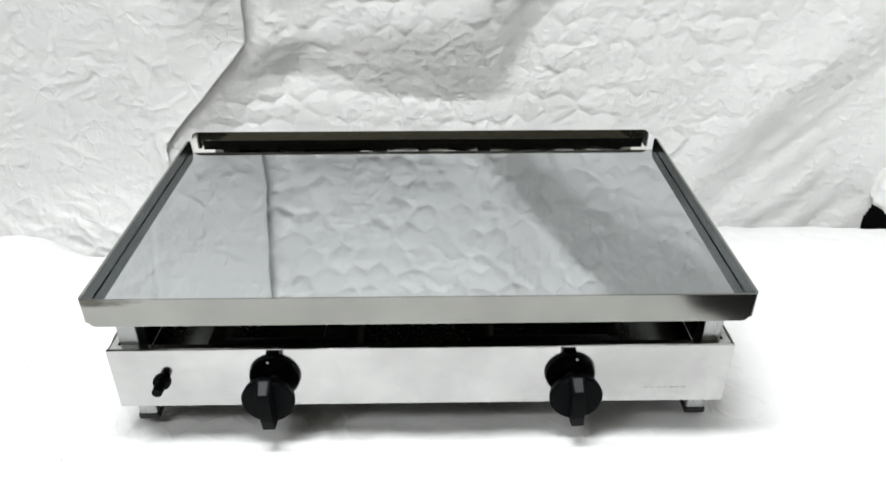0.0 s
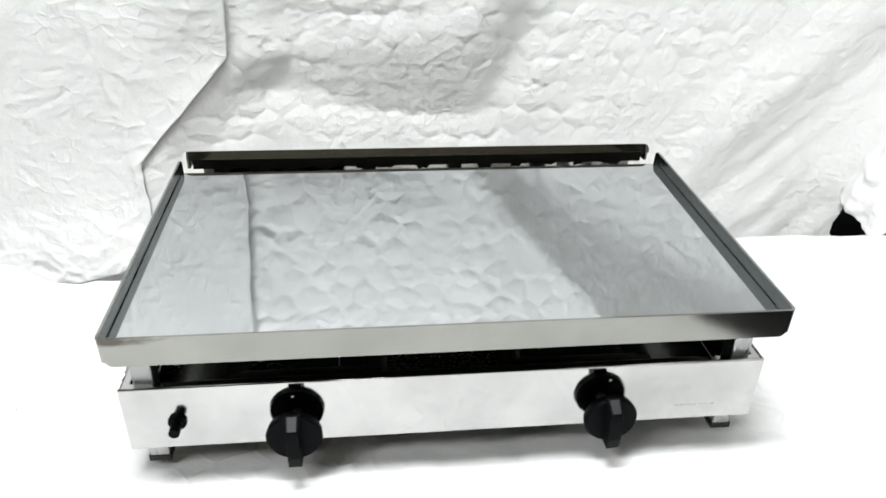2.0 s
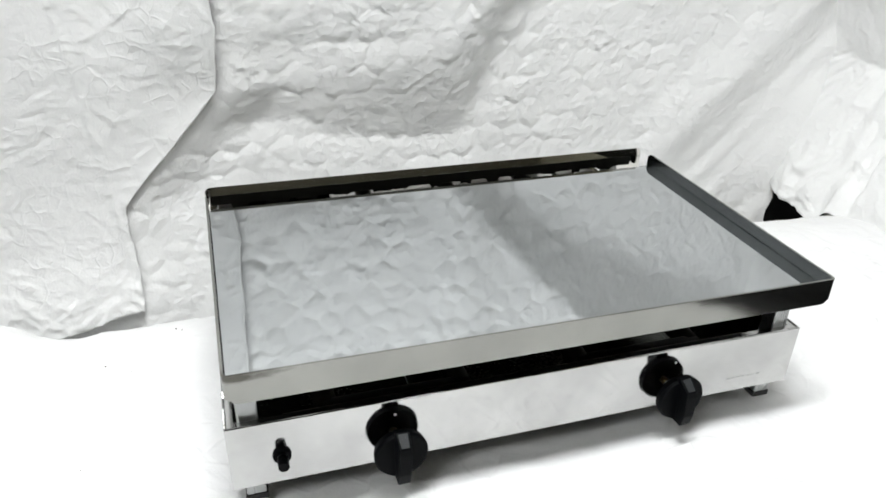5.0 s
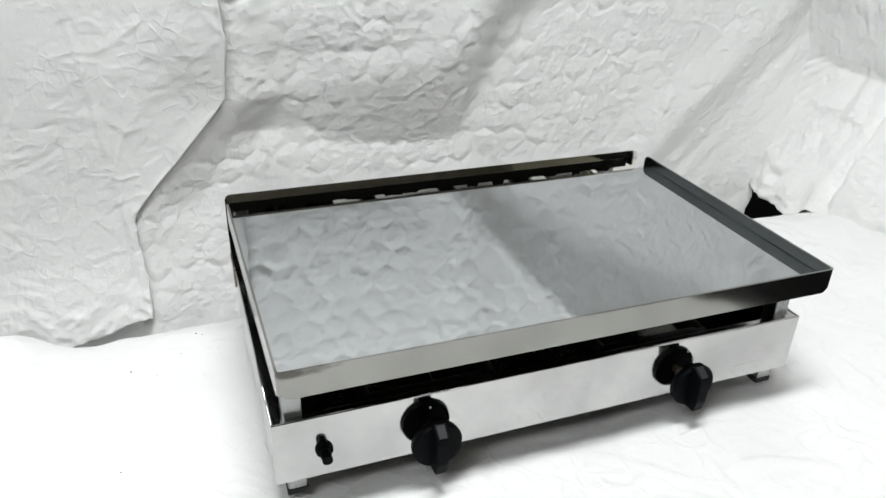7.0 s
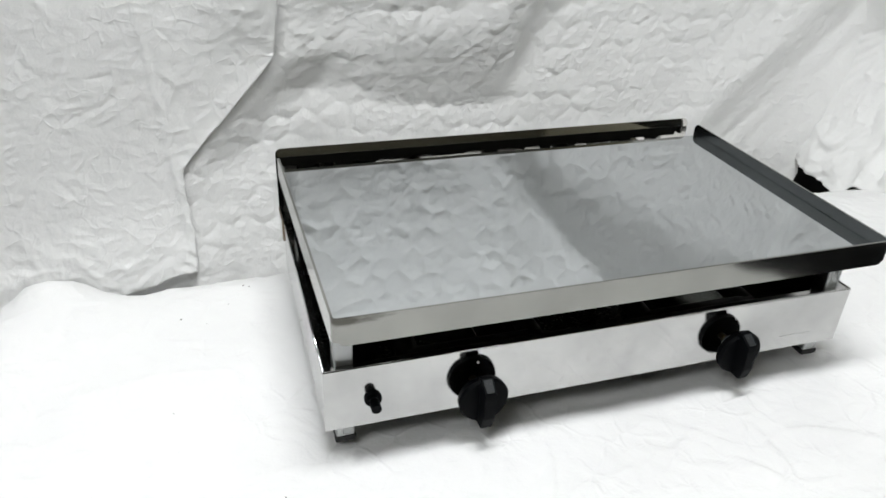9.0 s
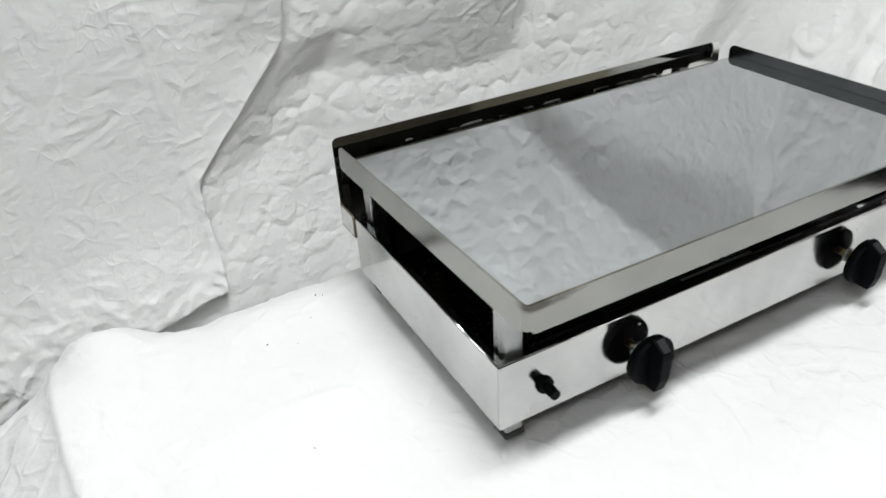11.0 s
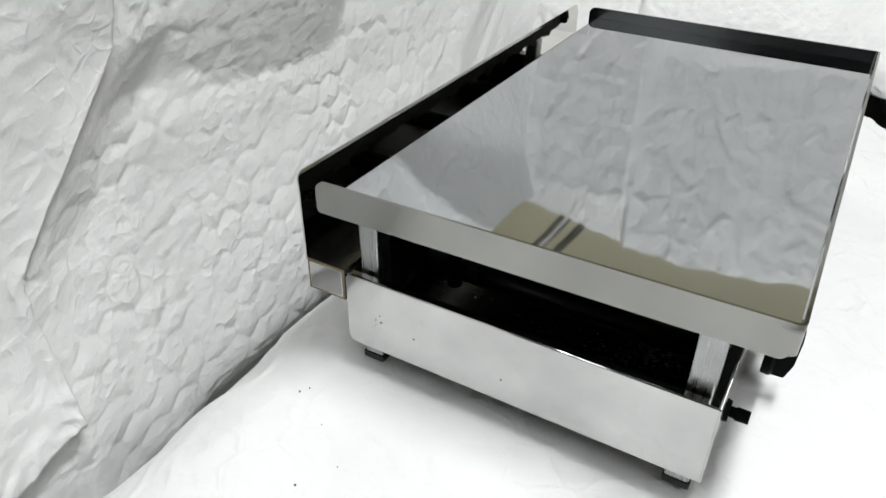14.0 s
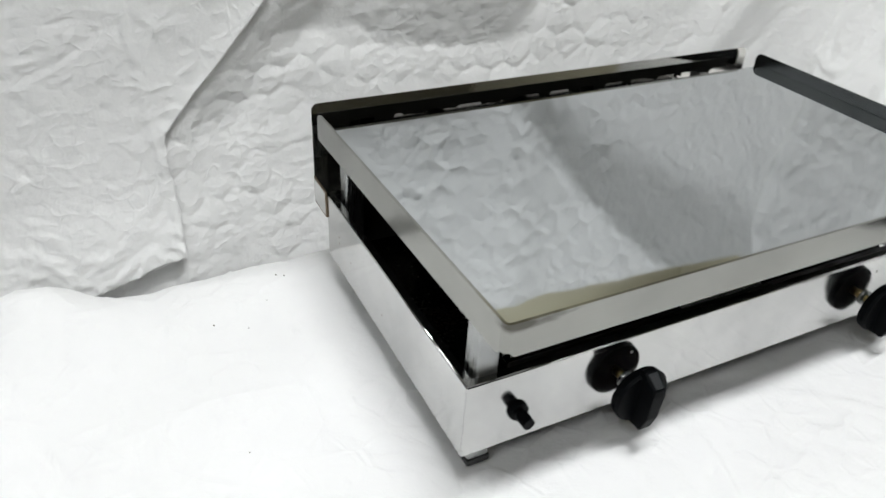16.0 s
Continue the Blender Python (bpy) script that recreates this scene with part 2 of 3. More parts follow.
def sheet(name, x, y, z, mat, label, category, kind="", thick=0.0, drop=None, hang=None):
    """A cloth from a grid of places (2D arrays), less the cells to drop, hung askew by a 3 x 4 matrix."""
    if hang:
        x, y, z = (a * x + b * y + c * z + d for a, b, c, d in hang)
    rows, cols = x.shape
    me = bpy.data.meshes.new(name)
    idx = np.arange(rows * cols).reshape(rows, cols)
    faces = np.stack([idx[:-1, :-1], idx[:-1, 1:], idx[1:, 1:], idx[1:, :-1]], -1).reshape(-1, 4)
    if drop is not None:
        faces = faces[~drop[:-1, :-1].ravel()]
    me.vertices.add(rows * cols)
    me.vertices.foreach_set("co", np.stack([x, y, z], -1).astype(np.float32).ravel())
    me.loops.add(faces.size)
    me.loops.foreach_set("vertex_index", faces.astype(np.int32).ravel())
    me.polygons.add(len(faces))
    me.polygons.foreach_set("loop_start", (np.arange(len(faces)) * 4).astype(np.int32))
    me.update(calc_edges=True)
    me.shade_smooth()
    me.materials.append(mat)
    ob = tagged(new(name, me), label, category, "", kind)
    if thick:
        mod = ob.modifiers.new("thickness", "SOLIDIFY")
        mod.thickness = thick
    return ob


# ---- room ----
RX0, RX1, RY0, RY1, RZ0, RZ1 = -2.6, 1.6, -2.8, 1.5, -0.75, 2.10
for name, mat, dims, label in (
    ("floor", FLOOR, (RX0 - 0.1, RX1 + 0.1, RY0 - 0.1, RY1 + 0.1, RZ0 - 0.1, RZ0), "dark grey concrete floor"),
    ("ceiling", CEIL, (RX0 - 0.1, RX1 + 0.1, RY0 - 0.1, RY1 + 0.1, RZ1, RZ1 + 0.1), "dull off-white painted ceiling"),
    ("wall_north", BEIGE, (RX0 - 0.1, RX1 + 0.1, RY1, RY1 + 0.1, RZ0, RZ1), "beige plastered wall behind the backdrop"),
    ("wall_east", BEIGE, (RX1, RX1 + 0.1, RY0, RY1, RZ0, RZ1), "beige plastered wall beside the backdrop"),
    ("wall_west", GLOOM, (RX0 - 0.1, RX0, RY0, RY1, RZ0, RZ1), "unseen workshop wall, room shade put into its dark colour"),
    ("wall_south", SHADED, (RX0 - 0.1, RX1 + 0.1, RY0 - 0.1, RY0, RZ0, RZ1), "unseen beige wall, coloured as in shade, with a dark lower panel"),
    # unseen dark sheets added where the room's shade looks black
    ("trim", GLOOM, (RX0, RX1, RY0, RY0 + 0.03, RZ0, 0.45), "dark sheet added to stand in for room shade"),
    ("trim", GLOOM, (RX0, RX1, RY1 - 0.02, RY1, RZ0, 0.35), "dark sheet added to stand in for room shade"),
    ("trim", GLOOM, (RX1 - 0.02, RX1, RY0 + 0.03, RY1 - 0.02, RZ0, 0.35), "dark sheet added to stand in for room shade"),
):
    tagged(part(name, box(bmesh.new(), *dims), mat), label, "wall" if "wall" in name else name, "", "structure")

for lx, ly, lz, power, lw, lh in LAMPS:
    lamp = thing("unseen_ceiling_light", (lx, ly, lz + 0.08), "unseen white ceiling light with a bright diffuser", "ceiling light", "ceiling lights")
    hw, hh = lw / 2 + 0.03, lh / 2 + 0.03
    part("housing", box(bmesh.new(), lx - hw, lx + hw, ly - hh, ly + hh, lz + 0.03, lz + 0.08, 0.006), CEIL, lamp)
    part("stem", rod(bmesh.new(), (lx, ly, lz + 0.08), (lx, ly, RZ1), 0.012), CEIL, lamp)
    part("diffuser", box(bmesh.new(), lx - hw + 0.02, lx + hw - 0.02, ly - hh + 0.02, ly + hh - 0.02, lz + 0.01, lz + 0.03), TUBE, lamp)
    data = bpy.data.lights.new("lamp_glow", "AREA")
    data.shape, data.size, data.size_y, data.energy, data.color = "RECTANGLE", lw, lh, power, (0.97, 0.99, 1.0)
    glow = new("lamp_glow", data)
    glow.location = (lx, ly, lz)

# ---- table and cover ----
table = thing("table", (0.0, 0.0, RZ0), "plain board table under the white cover", "table")
bm = solid(bmesh.new(), [(-0.60, -0.58, -0.090), (0.32, -0.58, -0.090), (0.32, -0.24, -0.090), (0.60, 0.0, -0.090), (0.86, 0.26, -0.090), (0.88, 0.37, -0.090), (-0.655, 0.37, -0.090)], (0, 0, 0.035))
part("tabletop", bm, WOOD, table)
for lx in (-0.56, 0.30):
    for ly in (-0.52, 0.36):
        part("leg", box(bmesh.new(), lx - 0.03, lx + 0.03, ly - 0.03, ly + 0.03, RZ0, -0.090, 0.003), WOOD, table)

EDGE = [(0.98, 0.80), (0.98, 0.44), (0.92, 0.26), (0.78, 0.10), (0.64, -0.02), (0.60, -0.05), (0.50, -0.13), (0.41, -0.20), (0.362, -0.25), (0.352, -0.40), (0.35, -0.62)]


def build_cover():
    v = np.arange(-0.62, 0.80, 0.0036)
    ey = np.array([p[1] for p in EDGE][::-1])
    ex = np.array([p[0] for p in EDGE][::-1])
    right = np.interp(v, ey, ex)
    n = 460
    s = np.linspace(0, 1, n)
    left = -1.12
    x = left + (right[:, None] - left) * s[None, :]
    y = np.repeat(v[:, None], n, 1)
    rel = crumple(x, y, 0.20, 11, 4, 0.2) * 0.010 + perlin(x / 0.30, y / 0.30, 15) * 0.006 + wrinkles(x, y, 1700, 12, 0.018, 0.75) + wrinkles(x, y, 380, 13, 0.036, 0.55, 26) + wrinkles(x, y, 46, 17, 0.11, 0.22)
    base = np.minimum(1, np.hypot(np.clip(np.abs(x) - 0.33, 0, 9), np.clip(np.maximum(-y, y - 0.36), 0, 9)) / 0.05)
    z = -0.011 + rel * (0.55 + 0.45 * base)
    z = np.minimum(z, -0.0004 + 0.012 * base)
    # drop over the rear edge and the left edge, with a soft rolled lip
    far = ease((x - 0.15) / 0.25)
    rear = 0.352 + 0.012 * perlin(x / 0.085, x * 0 + 0.3, 23) * (1 - far) + 0.046 * far
    over = np.clip(y - rear, 0, None)
    roll = 0.19
    ang = np.minimum(over / roll, np.pi / 2)
    y = np.where(over > 0, rear + roll * np.sin(ang), y)
    z = z - roll * (1 - np.cos(ang)) - np.clip(over - roll * np.pi / 2, 0, None) + 0.010 * perlin(x / 0.10, over / 0.16, 21) * ease(over / 0.1)
    side = -0.664 - 0.065 * y + 0.004 * np.sin(y * 14)
    over = np.clip(side - x, 0, None)
    # beyond the table's end the cloth slants outwards
    x = np.where(over > 0, side - over * (1 - 0.2 * ease(over / 0.012)), x)
    z = z - 0.60 * over * ease(over / 0.012) + 0.008 * perlin(over / 0.06, y / 0.10, 24) * ease(over / 0.05)
    z = z - 0.006 * ease((x - 0.36) / 0.4)
    # the lifted fold at the rear corner
    z = z + 0.040 * np.exp(-(((x + 0.632) / 0.055) ** 2 + ((y - 0.470) / 0.080) ** 2) ** 1.5) - 0.012 * np.exp(-((x + 0.53) / 0.04) ** 2 - ((y - 0.46) / 0.06) ** 2)
    sheet("table_cover", x, y, z, COVER, "thin white sheet spread over the table, slightly creased", "tablecloth", thick=0.0012, hang=((1.022, 0.010, 0.0, 0.0), (0.020, 1.030, 0.0, 0.0), (0.0, 0.0, 1.0, 0.0)))


build_cover()

# ---- backdrop ----
HANG_BACK = ((1.060, 0.0, -0.013, 0.009), (0.032, 1.0, -0.072, 0.043), (-0.009, 0.015, 1.060, -0.020))
HANG_RIGHT = ((1.048, -0.105, -0.081, 0.080), (-0.044, 1.031, -0.073, 0.072), (0.004, 0.039, 1.071, -0.024))
LOW = [(-0.70, 0.205, 0), (-0.30, 0.188, 0), (-0.21, 0.170, 0), (-0.15, 0.160, 0), (-0.06, 0.130, 0), (0.05, 0.120, 0), (0.148, 0.122, 0), (0.175, 0.185, 0), (0.220, 0.250, 0), (0.320, 0.350, 0), (0.480, 0.440, 0), (0.66, 0.540, 0), (0.90, 0.66, 0), (1.1, 0.76, 0)]
HIGH = [(-0.70, 0.275, 0), (-0.06, 0.275, 0), (0.05, 0.288, 0), (0.09, 0.312, 0), (0.17, 0.398, 0), (0.265, 0.510, 0), (0.355, 0.605, 0), (0.50, 0.730, 0), (0.75, 0.91, 0)]
FOLD = [(0.54, -0.06, 0.035), (0.645, 0.050, 0.04), (0.79, 0.190, 0.035), (0.91, 0.320, 0.03), (1.03, 0.51, 0.03)]


def quilt(x, z, seed):
    """Padded pockets in uneven offset rows, sewn all round: the height (0 to 1) and the pocket's middle."""
    jx = x + 0.022 * perlin(x / 0.14, z / 0.14, seed) + 0.006 * perlin(x / 0.05, z / 0.05, seed + 1)
    jz = z + 0.022 * perlin(x / 0.14, z / 0.14, seed + 2) + 0.006 * perlin(x / 0.05, z / 0.05, seed + 3)
    w, h = 0.055, 0.045
    near, second, mx, mz = np.full(x.shape, 9.0), np.full(x.shape, 9.0), np.zeros(x.shape), np.zeros(x.shape)
    for k in (-1, 0, 1):
        r = np.floor(jz / h) + k
        c0 = np.floor(jx / w + 0.5 * (r % 2))
        for e in (-1, 0, 1):
            cx = (c0 + e + 0.5 - 0.5 * (r % 2) + 0.14 * np.sin(12.99 * r + 78.2 * (c0 + e))) * w
            cz = (r + 0.5 + 0.14 * np.sin(39.3 * r + 11.1 * (c0 + e))) * h
            d = np.hypot(jx - cx, jz - cz)
            closer = d < near
            second = np.where(closer, near, np.minimum(second, d))
            mx, mz, near = np.where(closer, cx, mx), np.where(closer, cz, mz), np.where(closer, d, near)
    # full in the middle, fuller towards the foot, with a narrow sewn groove
    rise = np.clip((second - near) / 0.034, 0, 1)
    pad = 0.15 * np.clip(rise / 0.25, 0, 1) + 0.35 * ease(rise) + 0.50 * rise * (2 - rise)
    pad = pad * (1 - 0.20 * np.clip((jz - mz) / (0.5 * h), -1, 1))
    return pad * np.clip(0.75 + 1.1 * perlin(x / 0.09, z / 0.09, seed + 4), 0.05, 1.5), x - jx + mx, z - jz + mz


EDGE_Z = [-0.40, -0.20, -0.16, -0.06, 0.062, 0.075, 0.225, 0.240, 0.34, 0.39, 0.72]
EDGE_X = [-0.500, -0.452, -0.443, -0.439, -0.443, -0.440, -0.300, -0.286, -0.276, -0.280, -0.290]


def left_plane(x, z):
    """Where the side sheet hangs, before its relief."""
    return 0.658 + 0.16 * np.clip(x + 0.285, -0.16, 0) + 0.05 * np.clip(x + 0.445, -9, 0) - 0.022 * ease((0.02 - z) / 0.18) - 0.062 * ease((z - 0.06) / 0.55) + 0.06 * (z - 0.15)


def build_backdrop():
    u, w = np.arange(-0.66, 1.05, 0.0027), np.linspace(-0.45, 0.80, 464)
    x, z = np.meshgrid(u, w)
    top = np.interp(x, [-0.65, 0.28, 0.53, 0.75, 0.92, 1.05], [0.725, 0.734, 0.739, 0.780, 0.822, 0.81]) + 0.004 * perlin(x / 0.08, x * 0, 37)
    z = -0.45 + (z + 0.45) * (top + 0.45) / 1.25
    pads, mx, mz = quilt(x, z, 40)
    # the sheet leans over towards the room inside a band that runs level, then climbs
    def leaning(px, pz):
        climb = ease((px - 0.10) / 0.12)
        under, over = to_line(px, pz, LOW)[0], -to_line(px, pz, HIGH)[0]
        inside = ease((under + 0.008) / (0.030 + 0.090 * climb)) * ease((over + 0.03 - 0.02 * climb) / (0.08 - 0.045 * climb))
        above = ease((-over) / 0.05) * (1 - ease((px + 0.16) / 0.36)) * (1 - ease((pz - 0.32) / 0.1))
        return -(0.29 + 0.05 * climb) * inside * (0.8 + 0.2 * ease((px + 0.25) / 0.2)) - 0.22 * above + 0.07 * ease((0.09 + under) / 0.07) * (under < 0) * (1 - climb)

    tilt = leaning(x, z)
    # evened out from side to side, so that no upright step stands where the band turns
    total = tilt.sum(0)
    bell = np.hanning(61)
    even = np.convolve(np.pad(total, 30, mode="edge"), bell / bell.sum(), "valid")
    tilt = tilt * np.clip(even / total, 0.6, 1.6)[None, :]
    big = -np.cumsum(tilt, 0) * np.gradient(z, axis=0)
    big = big - big[np.searchsorted(w, 0.05)][None, :]
    # each pad leans as one, a little unevenly
    big = big - np.clip(z - mz, -0.03, 0.03) * (0.6 * (leaning(mx, mz) - tilt) + 0.03 * perlin(mx / 0.0173, mz / 0.0191, 43)) * np.clip(pads, 0, 1)
    d, width = to_line(x, z, FOLD)
    d = d + 0.014 * perlin(x / 0.06, z / 0.06, 35)
    width = width * 1.5
    big = big + 0.017 * ease((d + width) / (2 * width)) * (1 - ease((d - 0.02) / 0.16)) * ease((x - 0.48) / 0.12)
    along = (x - z) * 0.7
    right = ease((-d) / 0.05) * ease((x - 0.53) / 0.15)
    big = big + right * 0.007 * perlin(along / 0.045, (x + z) / 0.22, 51) + 0.008 * perlin(x / 0.37, z / 0.30, 31)
    cells = pads * 0.0023 * (1 - 0.4 * np.clip(-tilt / 0.29, 0, 1)) * (1 - 0.6 * right) * (1 - 0.35 * ease((x - 0.30) / 0.2))
    busy = 0.14 + 0.66 * np.maximum(ease((z - 0.06) / 0.16), ease((x - 0.25) / 0.15)) + 0.55 * ease((x - 0.18) / 0.14) * ease((z - 0.22) / 0.1)
    rough = crumple(x, z, 0.085, 61, 4, 0.2) * 0.0010 + crumple(x, z, 0.30, 65, 2) * 0.003
    rough = rough + busy * (1 - 0.35 * np.clip(-tilt / 0.29, 0, 1)) * (wrinkles(x, z, 2600, 62, 0.013, 0.24) + wrinkles(x, z, 1000, 64, 0.020, 0.24, lean=0.85) + wrinkles(x, z, 160, 63, 0.028, 0.15, 12))
    # two long raised creases
    for ax, az, bx, bz in ((0.012, 0.222, 0.070, 0.262), (-0.108, 0.395, -0.062, 0.345)):
        t = np.clip(((x - ax) * (bx - ax) + (z - az) * (bz - az)) / ((bx - ax) ** 2 + (bz - az) ** 2), 0, 1)
        rough = rough + 0.0012 * np.clip(1 - np.hypot(x - ax - t * (bx - ax), z - az - t * (bz - az)) / 0.0042, 0, 1)
    y = 0.733 + 0.032 * x - 0.070 * z - big - cells - rough - 0.05 * ease((0.09 - z) / 0.37) + 0.04 * ease((-0.255 - z) / 0.12) - 0.022 * ease((-0.22 - x) / 0.13) * ease((0.2 - z) / 0.2)
    # beside the torn edge it lies close behind the side sheet
    ox, oz = (x - 0.009) / 1.06, (z + 0.012) / 1.06
    edge = np.interp(oz, EDGE_Z, EDGE_X)
    y = y + (left_plane(ox, oz) + 0.032 * ox - 0.072 * oz + 0.051 - cells - rough - y) * ease((edge + 0.12 - ox) / 0.115)
    y = y + 0.010 * ease((edge + 0.002 - ox) / 0.02)
    y = y - 0.05 * ease((x - 0.77) / 0.2) * ease((0.4 - z) / 0.4)
    sheet("quilted_backdrop", x, y, z, QUILT, "white quilted padded sheet hung as a backdrop, wrinkled", "backdrop sheet", drop=(x > 0.880 + 0.006 * np.sin(z * 60)) & (z < -0.045))


def build_left_sheet():
    w = np.arange(-0.34, 0.70, 0.003)
    edge = np.interp(w, EDGE_Z, EDGE_X) + 0.003 * perlin(w / 0.03, w * 0 + 0.4, 5) + 0.006 * perlin(w / 0.05, w * 0, 6) * (w < -0.02)
    s = np.linspace(0, 1, 340)
    x = -1.30 + (edge[:, None] + 1.30) * s[None, :]
    z = np.repeat(w[:, None], s.size, 1)
    rel = crumple(x, z, 0.15, 71, 4, 0.2) * 0.0022 + perlin(x / 0.4, z / 0.4, 75) * 0.012 + wrinkles(x, z, 1900, 72, 0.012, 0.30) + wrinkles(x, z, 130, 74, 0.036, 0.17, 20)
    crease = 0.0014 * np.exp(-((x + 0.462 + 0.06 * (z - 0.2)) / 0.0045) ** 2)
    low = ease((0.02 - z) / 0.12)
    rel = rel + low * crumple(x, z, 0.06, 77, 3) * 0.009
    lip = 0.004 * np.exp(-(edge[:, None] - x) / 0.02)
    tuck = ease((-0.110 + 0.22 * (x + 0.47) + 0.012 * perlin(x / 0.05, z / 0.05, 76) - z) / 0.012)
    y = left_plane(x, z) - rel - crease - lip + 0.05 * tuck
    y = np.minimum(y - 0.014 * ease((z - 0.22) / 0.14) * ease((x + 0.43) / 0.10), 0.672)
    sheet("white_side_sheet", x, y, z, PAPER, "smooth white sheet with a torn edge hung over the quilted one", "backdrop sheet", thick=0.0015, hang=HANG_BACK)


def build_right_sheet():
    v, s = np.arange(-0.75, 0.715, 0.0042), np.linspace(0, 1, 230)
    y, t = np.meshgrid(v, s)
    foot = np.interp(y, [-0.75, -0.10, -0.03, 0.10, 0.30, 0.40, 0.46, 0.55, 0.60, 0.715], [0.60, 0.64, 0.665, 0.74, 0.80, 0.780, 0.770, 0.785, 0.80, 0.86])
    hem = -0.020 + 0.004 * perlin(y / 0.09, y * 0, 81) + 0.032 * ease((0.06 - y) / 0.08) - 0.036 * ease((y - 0.45) / 0.04)
    hem = hem + 0.005 * perlin(y / 0.02, y * 0 + 0.3, 84) * ease((y - 0.43) / 0.05)
    head = np.interp(y, [-0.75, -0.05, 0.25, 0.48, 0.64, 0.70], [0.80, 0.81, 0.815, 0.795, 0.775, 0.760]) + 0.008 * perlin(y / 0.06, y * 0, 82)
    z = hem + (head - hem) * t
    # behind the sharp upright fold the sheet leans in at the top and flares out at the foot
    behind = ease((y - 0.405) / 0.02)
    up = ease(t / 0.5) * (1 - behind) + np.clip((z - hem) / (0.215 - hem), 0, 1) * behind
    wall = np.interp(y, [-0.75, 0.40, 0.43, 0.67, 0.715], [0.87, 0.866, 0.850, 0.893, 0.897])
    wall = wall + behind * np.interp(z, [0.0, 0.215, 0.70, 0.9], [0.048, 0.048, -0.035, -0.035])
    wall = wall + (1 - behind) * np.interp(z, [0.0, 0.28, 0.40, 0.82], [0.0, 0.060, 0.042, -0.080])
    x = foot + (wall - foot) * up
    fan = (y - 0.52) / (0.30 - np.clip(z, -0.1, 0.25))
    folds = 0.018 * perlin(y / 0.11 + 0.4 * z, z / 0.9, 83) * (1 - 0.7 * behind) + 0.009 * perlin(y / 0.042 + 0.5 * z, z / 0.8, 90) * ease((z - 0.1) / 0.2) * (1 - behind) + behind * 0.016 * perlin(fan * 5.0, z / 0.5, 80) * ease((0.24 - z) / 0.06)
    rel = crumple(y, z, 0.12, 85, 4) * 0.006 + quilt(y, z, 86)[0] * 0.0018 + wrinkles(y, z, 1500, 87, 0.015, 0.55) + wrinkles(y, z, 200, 89, 0.034, 0.40, 16) + folds * (0.3 + 0.7 * ease(z / 0.3))
    rel = rel + (1 - ease(z / 0.13)) * crumple(y, z, 0.09, 88, 2) * 0.018
    x = x - rel
    sheet("white_right_sheet", x, y, z, QUILT, "white quilted sheet hung at the table's end, hem folded", "backdrop sheet", thick=0.0015, hang=HANG_RIGHT)


build_backdrop()
build_left_sheet()
build_right_sheet()

for name, mat, off, r, label in (("stand_pole", POLE, 0.0, 0.010, "dark metal pole leaning behind the white sheets"), ("stand_pole", GREYPOLE, 0.055, 0.016, "grey metal pole leaning behind the white sheets")):
    a, b = Vector((1.045, -0.53 + off, RZ0)), Vector((1.045, 0.99 + off, 1.60))
    tagged(part(name, rod(bmesh.new(), a, b, r), mat, None, label, True), "", "pole", "poles")


# ---- griddle ----
XW, YB, YP, ZR, ZL, ZP = 0.3205, 0.390, 0.377, 0.189, 0.1585, 0.1740
BEND = 0.0055
grill = thing("gas_griddle", (0.0, 0.19, 0.0), "stainless steel two-burner tabletop gas griddle with polished plate", "griddle")


def flared(bm):
    """The plate and its rims are a little wider at the rear."""
    for v in bm.verts:
        v.co.x *= 1 + 0.045 * max(0.0, v.co.y)
    return bm


part("cooking_plate", flared(box(bmesh.new(), -XW + 0.0034, XW - 0.0034, 0.0034, YP, ZP - 0.007, ZP, 0.0002)), CHROME, grill, "mirror-polished chrome cooking plate")
# added black sheet that keeps the gap below the plate in shade
part("plate_underside", flared(box(bmesh.new(), -XW + 0.006, XW - 0.006, 0.006, YP - 0.002, ZP - 0.0090, ZP - 0.0072)), SOOT_SHADE, grill, "black sheet added to keep the gap under the plate dark")
bm = solid(bmesh.new(), [(a, 0.0, b) for a, b in rounded(-XW + BEND, XW - BEND, ZL, ZR, (0.006, 0.006, 0.0, 0.0))], (0, 0.0025, 0))
part("front_rim", bm, RIM, grill)
